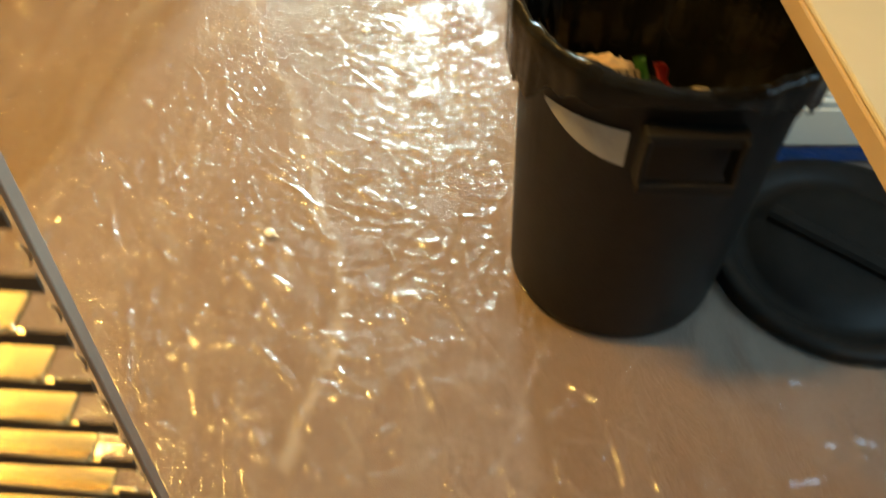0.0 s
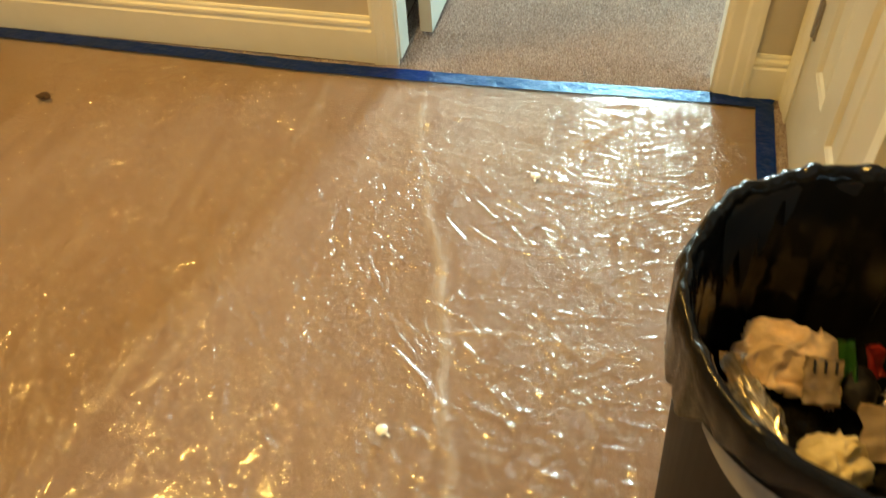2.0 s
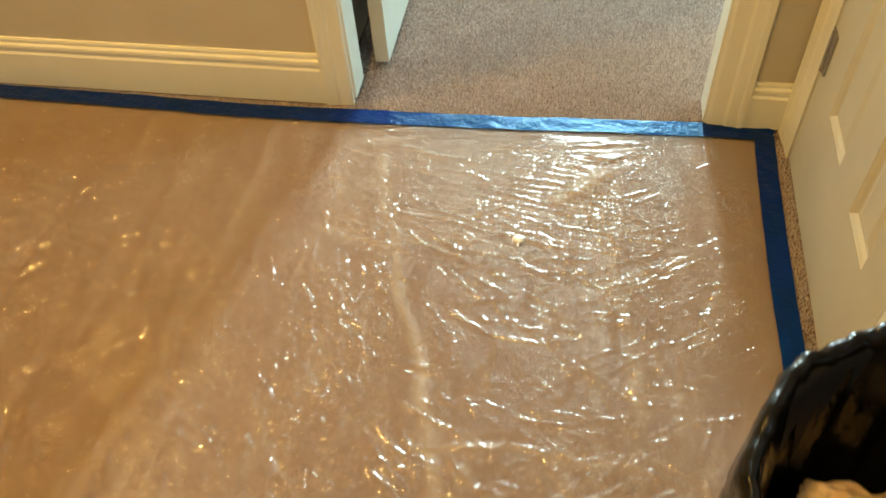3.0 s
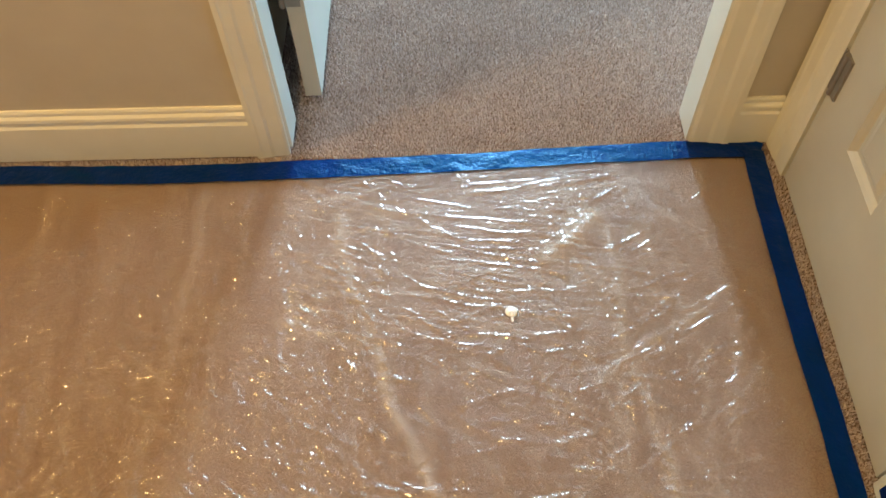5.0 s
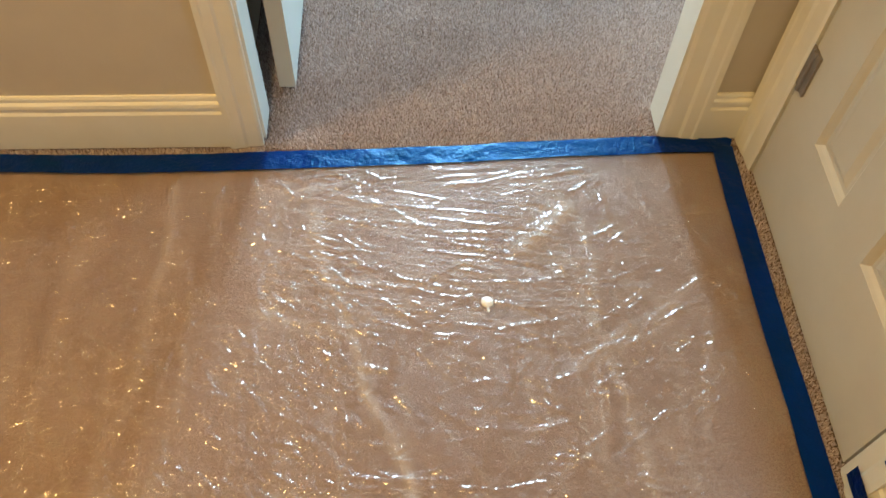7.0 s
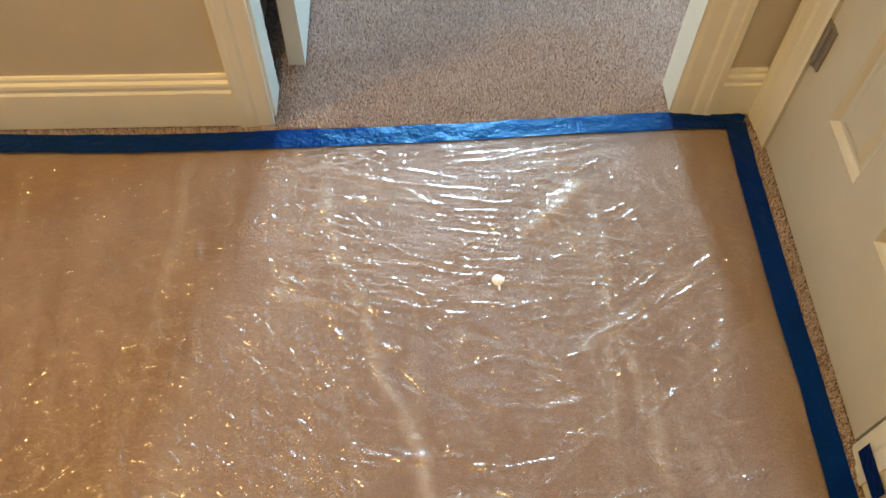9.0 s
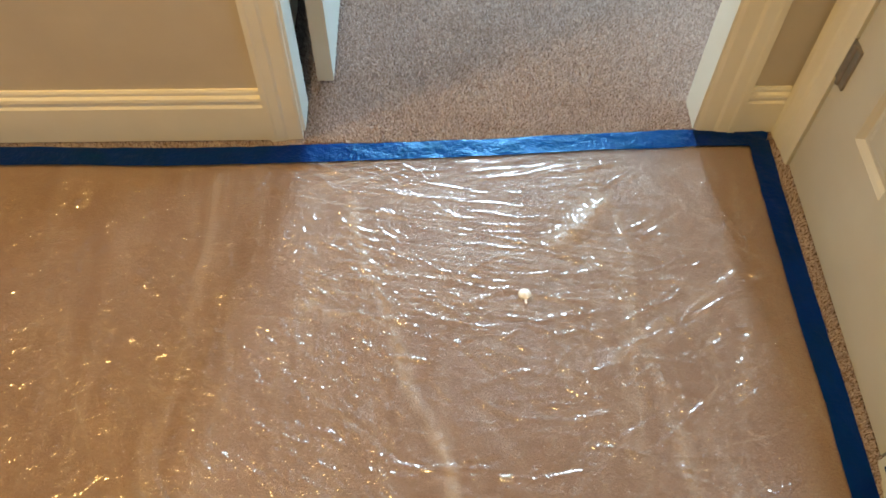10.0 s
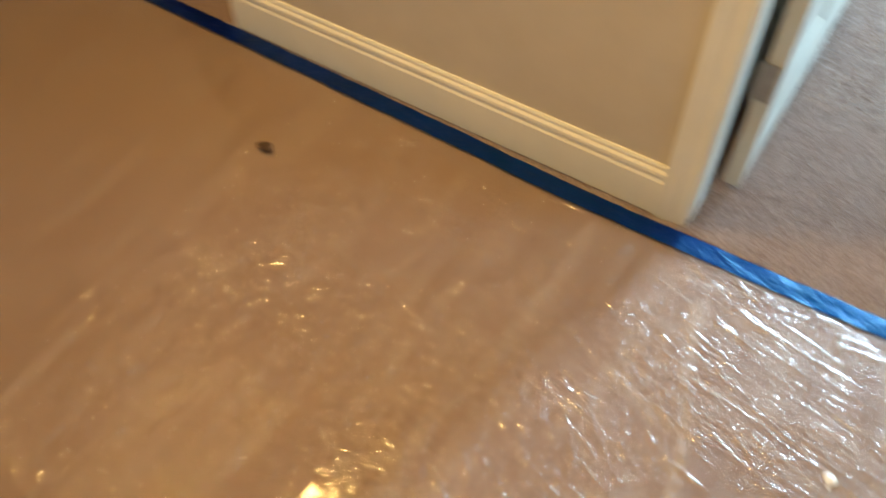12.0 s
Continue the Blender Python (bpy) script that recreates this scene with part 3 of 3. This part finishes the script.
ribbon("masking_tape", [(-3.0, -0.012), (-1.2, -0.028), (-0.54, -0.037), (-0.3, -0.043), (-0.09, -0.042), (0.02, -0.038), (0.14, -0.036), (0.37, -0.028), (0.605, -0.016), (0.82, -0.008), (0.91, -0.007), (0.945, -0.011), (0.965, -0.019)], 0.046, 0.0078, "blue masking tape holding the film along the wall")
ribbon("masking_tape", [(0.9485, -0.016), (0.947, -0.05), (0.945, -0.16), (0.946, -0.36), (0.948, -0.476), (0.951, -0.6), (0.95, -0.9)], 0.044, 0.0092, "blue masking tape holding the film along the closet door", seed=4)
ribbon("masking_tape", [(0.93, -0.9), (1.1, -0.892), (1.35, -0.856), (2.38, -0.85)], 0.046, 0.0078, "blue masking tape along the wall behind the bin", seed=7)

# ---- plastic film over the carpet ----
CREASES = [
    [(0.105, -0.158), (0.150, -0.326), (0.195, -0.466), (0.306, -0.759), (0.348, -0.943), (0.396, -1.126), (0.434, -1.261), (0.360, -1.600)],
    [(0.011, -0.386), (0.172, -0.439)],
    [(0.612, -0.16), (0.56, -0.21), (0.50, -0.268)],
    [(0.835, -0.337), (0.70, -0.43), (0.568, -0.522)],
    [(0.82, -0.30), (0.837, -0.35), (0.827, -0.472), (0.80, -0.6)],
    [(0.66, -0.55), (0.73, -0.68), (0.78, -0.8)],
    [(0.11, -0.1), (0.2, -0.15), (0.36, -0.22)],
    [(-0.16, -0.1), (-0.17, -0.4), (-0.2, -0.8), (-0.3, -1.3)],
    [(-0.09, -0.35), (-0.11, -0.7), (-0.2, -1.1)],
    [(0.63, -0.2), (0.64, -0.5), (0.69, -0.75)],
    [(0.835, -0.34), (0.74, -0.375), (0.66, -0.33)],
    [(0.80, -0.39), (0.70, -0.46), (0.60, -0.51)],
    [(0.3, -0.86), (0.5, -0.84), (0.68, -0.86)],
]


def film():
    x0, x1, y0, y1 = -1.9, 1.5, -2.3, -0.03
    # a closer mesh near the doorway
    xs = np.concatenate([np.arange(x0, -0.95, 0.006), np.arange(-0.95, 0.97, 0.0027), np.arange(0.97, x1, 0.006)])
    ys = np.concatenate([np.arange(y0, -1.0, 0.0045), np.arange(-1.0, y1 + 1e-6, 0.0017)])
    X, Y = np.meshgrid(xs, ys, indexing="ij")
    Z = np.full(X.shape, 0.0062)
    fold = np.zeros(X.shape)
    rnd = np.random.RandomState(4)

    bent_x = X + 0.006 * np.sin(Y * 23 + 2 * np.sin(X * 9)) + 0.0025 * np.sin(Y * 71 + X * 40)
    bent_y = Y + 0.005 * np.sin(X * 27 + 2 * np.sin(Y * 8)) + 0.0025 * np.sin(X * 67 - Y * 35)

    def ridge(line, high, wide):
        best = np.full(X.shape, 9.0)
        for (ax, ay), (bx, by) in zip(line, line[1:]):
            dx, dy = bx - ax, by - ay
            f = np.clip(((bent_x - ax) * dx + (bent_y - ay) * dy) / (dx * dx + dy * dy), 0, 1)
            best = np.minimum(best, np.hypot(bent_x - ax - f * dx, bent_y - ay - f * dy))
        bell = np.exp(-((best / wide) ** 2))
        Z[:] += high * bell
        band = np.exp(-((best / (wide + 0.006)) ** 4))
        milk = (0.72, 0.5, 0.9)[n] if n < 3 else 0.36 if n in (7, 8) else rnd.uniform(0.25, 0.55)
        fold[:] = np.maximum(fold, milk * np.maximum(0.6 * band, bell if n not in (7, 8) else 0))

    for n, line in enumerate(CREASES):
        ridge(line, 0.007 if n == 2 else 0.0008 if n in (7, 8) else 0.0012 if n == 0 else 0.0018, 0.016 if n == 2 else rnd.uniform(0.005, 0.008))

    def wrinkle(cx, cy, ang, ln, wd, hg):
        """One low ridge with pointed ends and a slight bow."""
        i0, i1 = np.searchsorted(xs, [cx - ln * 0.8, cx + ln * 0.8])
        j0, j1 = np.searchsorted(ys, [cy - ln * 0.8, cy + ln * 0.8])
        xx, yy = X[i0:i1, j0:j1] - cx, Y[i0:i1, j0:j1] - cy
        u, v = xx * math.cos(ang) + yy * math.sin(ang), -xx * math.sin(ang) + yy * math.cos(ang)
        v = v + rnd.uniform(-1.2, 1.2) * u * u / max(ln, 0.05) * 0.12 + 0.0004 * np.sin(u * 90 + cx * 40)
        Z[i0:i1, j0:j1] += hg * np.exp(-((2 * u / ln) ** 4) - (v / wd) ** 2)

    def low(a, b):
        return a + (b - a) * rnd.rand() ** 1.7

    def scratch(cx, cy, ang, ln, strength):
        """A thin milky line where the film was once folded."""
        i0, i1 = np.searchsorted(xs, [cx - ln * 0.7, cx + ln * 0.7])
        j0, j1 = np.searchsorted(ys, [cy - ln * 0.7, cy + ln * 0.7])
        xx, yy = X[i0:i1, j0:j1] - cx, Y[i0:i1, j0:j1] - cy
        u, v = xx * math.cos(ang) + yy * math.sin(ang), -xx * math.sin(ang) + yy * math.cos(ang)
        bell = np.exp(-((2 * u / ln) ** 4) - ((v + rnd.uniform(-1, 1) * u * u) / 0.0021) ** 2)
        fold[i0:i1, j0:j1] = np.maximum(fold[i0:i1, j0:j1], strength * bell)
        Z[i0:i1, j0:j1] += 0.0006 * strength * bell

    # long folds pulled from the tape, over the doorway's light
    for n in range(210):
        cx, cy = rnd.uniform(0.06, 0.66), rnd.uniform(-0.40, -0.05)
        wrinkle(cx, cy, rnd.normal(0.12 if cy > -0.12 else -0.14, 0.1), rnd.uniform(0.05, 0.24), rnd.uniform(0.0027, 0.004), low(0.0003, 0.0021))
    # short sharp ones in the lamp's light
    for n in range(2700):
        cx, cy = rnd.uniform(-0.95, 0.22), rnd.uniform(-1.2, -0.06)
        wide = rnd.uniform(0.0028, 0.0042)
        swirl = math.atan2(cy + 0.88, cx + 0.2) + math.pi / 2 + rnd.normal(0, 0.28)
        wrinkle(cx, cy, swirl if n % 5 > 1 else rnd.uniform(-1.57, 1.57), rnd.uniform(0.015, 0.075), wide, wide * rnd.uniform(0.3, 1.1))
    # longer folds running down across the middle
    for n in range(620):
        cx, cy = rnd.uniform(0.0, 0.92), rnd.uniform(-1.4, -0.3)
        wide = rnd.uniform(0.003, 0.0046)
        wrinkle(cx, cy, rnd.normal(-0.42, 0.3) if n % 2 else rnd.uniform(-1.57, 1.57), rnd.uniform(0.03, 0.13), wide, wide * rnd.uniform(0.15, 0.9))
    for n in range(130):
        cx, cy = rnd.uniform(0.05, 0.92), rnd.uniform(-1.4, -0.36)
        wide = rnd.uniform(0.003, 0.0042)
        wrinkle(cx, cy, rnd.normal(-0.05, 0.2), rnd.uniform(0.03, 0.14), wide, wide * rnd.uniform(0.15, 0.9))
    for n in range(260):
        cx, cy = rnd.uniform(0.52, 0.93), rnd.uniform(-0.95, -0.06)
        wide = rnd.uniform(0.0028, 0.004)
        wrinkle(cx, cy, rnd.choice([-1.05, 0.5, -0.4]) + rnd.normal(0, 0.3), rnd.uniform(0.015, 0.11), wide, wide * rnd.uniform(0.15, 1.0))
    # towards the rack and the bin
    for n in range(1500):
        cx, cy = rnd.uniform(-1.3, x1), rnd.uniform(y0, -0.9)
        steep = rnd.choice([1.25, -1.15]) if cy < -1.25 else -0.6
        wide = rnd.uniform(0.0048, 0.0062)
        wrinkle(cx, cy, rnd.uniform(-1.57, 1.57) if n % 3 else rnd.normal(steep, 0.3), rnd.uniform(0.03, 0.12), wide, wide * rnd.uniform(0.1, 0.95))
    # old fold lines
    for n in range(130):
        cx, cy = rnd.uniform(0.1, 0.62), rnd.uniform(-0.42, -0.05)
        scratch(cx, cy, rnd.normal(0.1 if cy > -0.12 else -0.2, 0.12), rnd.uniform(0.08, 0.3), rnd.uniform(0.25, 0.8))
    for n in range(300):
        cx, cy = rnd.uniform(0.48, 0.93), rnd.uniform(-1.0, -0.06)
        scratch(cx, cy, rnd.choice([-1.3, -0.5, 0.5, 1.2]) + rnd.normal(0, 0.25), rnd.uniform(0.05, 0.22), rnd.uniform(0.15, 0.6))
    for n in range(300):
        cx, cy = rnd.uniform(-0.8, 0.6), rnd.uniform(-1.7, -0.06)
        scratch(cx, cy, rnd.normal(-0.2, 0.4) if cy > -0.5 else rnd.normal(-0.9, 0.5), rnd.uniform(0.05, 0.25), rnd.uniform(0.12, 0.5))
    Z += 0.0012 * np.sin(X * 23 + 3 * np.sin(Y * 11)) * np.sin(Y * 31 + 2 * np.sin(X * 17))
    # pressed flat under the tape
    flat = np.clip((-0.058 - Y) / 0.025, 0, 1)
    flat = np.where(Y > -0.95, np.minimum(flat, np.clip((0.922 - X) / 0.025, 0, 1)), flat)
    Z = 0.0055 + (Z - 0.0055) * flat
    nx, ny = X.shape
    co = np.stack([X, Y, Z], -1).reshape(-1, 3)
    idx = np.arange(nx * ny).reshape(nx, ny)
    faces = np.stack([idx[:-1, :-1], idx[1:, :-1], idx[1:, 1:], idx[:-1, 1:]], -1).reshape(-1, 4)
    # the sheet stops at the closet door and at the wall behind the bin
    middle = co[faces].mean(1)
    faces = faces[~((middle[:, 0] > 0.955) & (middle[:, 1] > -0.905))]
    me = bpy.data.meshes.new("plastic_film")
    me.from_pydata(co.tolist(), [], faces.tolist())
    me.attributes.new("fold", "FLOAT", "POINT").data.foreach_set("value", fold.reshape(-1).astype(np.float32))
    me.materials.append(FILM)
    me.polygons.foreach_set("use_smooth", [True] * len(me.polygons))
    ob = new("plastic_film", me)
    ob.visible_shadow = False
    return tagged(ob, "clear wrinkled plastic film taped over the carpet", "plastic film")


film()

# small things on the film
pin = thing("plastic_tag", "small round white plastic tag with a stem, lying on the film", "tag")
pin.matrix_world = pose(0.434, -0.38, 0.0085, 0, 0, 4)
part("disc", lathe([(0.0, 0.0), (0.0105, 0.0), (0.0115, 0.0012), (0.0105, 0.0026), (0.0, 0.003)], 24), WHITE, pin, smooth=True)
part("stem", box(-0.002, 0.002, -0.021, -0.010, 0.0003, 0.0022, 0.0006), WHITE, pin)
pin2 = copy_thing(pin, pose(0.272, -1.096, 0.0085, 0, 0, 60))
ob = part("debris_clump", crumple(0.016, 2, (1.3, 0.8, 0.4), 0.6, 3), STAIN, None, "small dark brown clump on the floor")
ob.location = (-0.907, -0.3, 0.012)
tagged(ob, category="debris")

# ---- ceiling lamp ----
glow = bpy.data.materials.new("warm_glass_glow")
glow.use_nodes = True
e = glow.node_tree.nodes["Principled BSDF"]
e.inputs["Emission Color"].default_value = (*WARM, 1)
e.inputs["Emission Strength"].default_value = 14
for at in LAMPS:
    light = thing("ceiling_lamp", "round flush ceiling lamp with a glowing warm glass bowl", "ceiling lamp", "ceiling lamps")
    light.location = (at[0], at[1], H)
    part("base_plate", lathe([(0.0, 0.0), (0.15, 0.0), (0.15, -0.02), (0.0, -0.02)], 40), STEEL, light)
    bowl = part("bowl", lathe([(0.145, -0.02), (0.14, -0.05), (0.115, -0.08), (0.07, -0.098), (0.0, -0.104)], 40), glow, light, "frosted glass bowl", True)
    bowl.visible_shadow = False


# ---- carpet pile past the doorway ----


def pile(name, x0, x1, y0, y1, step, seed, thick=1.0):
    """Upright tufts of yarn, each a bent three-sided spike."""
    rnd = np.random.RandomState(seed)
    xs, ys = np.arange(x0, x1, step), np.arange(y0, y1, step)
    X, Y = np.meshgrid(xs, ys, indexing="ij")
    n = X.size
    cx, cy = X.ravel() + rnd.uniform(-0.5, 0.5, n) * step, Y.ravel() + rnd.uniform(-0.5, 0.5, n) * step
    tilt = np.array([0.7 * noise.noise((x * 14, y * 14, 0)) for x, y in zip(cx, cy)])
    high = rnd.uniform(0.0065, 0.009, n)
    dx, dy = rnd.normal(0, 0.0022, n) + 0.003 * tilt, rnd.normal(0, 0.0022, n) - 0.002 * tilt
    turn = rnd.uniform(0, 6.28, n)
    co = np.zeros((n, 7, 3))
    for k in range(3):
        a, w = turn + k * 2.094, thick
        for row, (r, h, f) in enumerate(((0.0021, -0.004, 0.0), (0.0025, 0.6, 0.5))):
            co[:, row * 3 + k] = np.stack([cx + w * r * np.cos(a) + f * dx, cy + w * r * np.sin(a) + f * dy, np.full(n, h) if h < 0 else high * h - 0.004], -1)
    co[:, 6] = np.stack([cx + dx, cy + dy, high - 0.004], -1)
    base = np.arange(n)[:, None] * 7
    quads = np.concatenate([base + np.array(q) for q in ((0, 1, 4, 3), (1, 2, 5, 4), (2, 0, 3, 5))])
    tris = np.concatenate([base + np.array(q) for q in ((3, 4, 6), (4, 5, 6), (5, 3, 6))])
    me = bpy.data.meshes.new(name)
    me.from_pydata(co.reshape(-1, 3).tolist(), [], quads.tolist() + tris.tolist())
    me.materials.append(PILE)
    ob = new(name, me)
    return tagged(ob, "pinkish grey-brown cut pile of the carpet", "carpet", kind="stuff")


def pile_material():
    k = Mat("carpet_yarn", 0.95, 0, 0.1)
    g = k.node("ShaderNodeNewGeometry")
    c = k.ramp(g.outputs["Random Per Island"], (0.0, (0.36, 0.295, 0.27)), (0.5, (0.53, 0.45, 0.415)), (1.0, (0.66, 0.575, 0.535)))
    c = k.mix(k.math("MULTIPLY", k.noise(9, 4, 0.6), 0.4), c, (0.44, 0.37, 0.34))
    k.color(c)
    return k.m


PILE = pile_material()
pile("carpet_pile", -0.04, 1.2, -0.002, 0.55, 0.0038, 1, 0.72)
pile("carpet_pile", -0.04, 1.5, 0.55, 1.35, 0.0064, 4)
pile("carpet_pile", 0.968, 1.0, -0.92, -0.02, 0.0038, 2, 0.72)
pile("carpet_pile", -1.3, 0.0, -0.03, 0.008, 0.0038, 3, 0.72)


# ---- tape on the wall beside the closet door ----


def wall_tape(y0, y1, z0, z1, x, label):
    bm = bmesh.new()
    n, m = max(3, int((z1 - z0) / 0.012)), max(3, int((y0 - y1) / 0.008))
    grid = [[bm.verts.new((x - 0.0016 - 0.0009 * noise.noise((i * 0.4, j * 0.5, y0 * 9)), y0 + (y1 - y0) * j / m, z0 + (z1 - z0) * i / n)) for j in range(m + 1)] for i in range(n + 1)]
    for i in range(n):
        for j in range(m):
            bm.faces.new((grid[i][j], grid[i + 1][j], grid[i + 1][j + 1], grid[i][j + 1]))
    return tagged(part("masking_tape", bm, TAPE, None, label, True), category="tape")


wall_tape(-0.802, -0.848, 0.16, 1.4, 1.0, "blue masking tape running up the wall beside the closet")
wall_tape(-0.722, -0.80, 0.034, 0.076, 0.9825, "short blue tape piece stuck on the casing")
wall_tape(-0.742, -0.82, 0.15, 0.192, 0.9825, "short blue tape piece stuck on the casing")
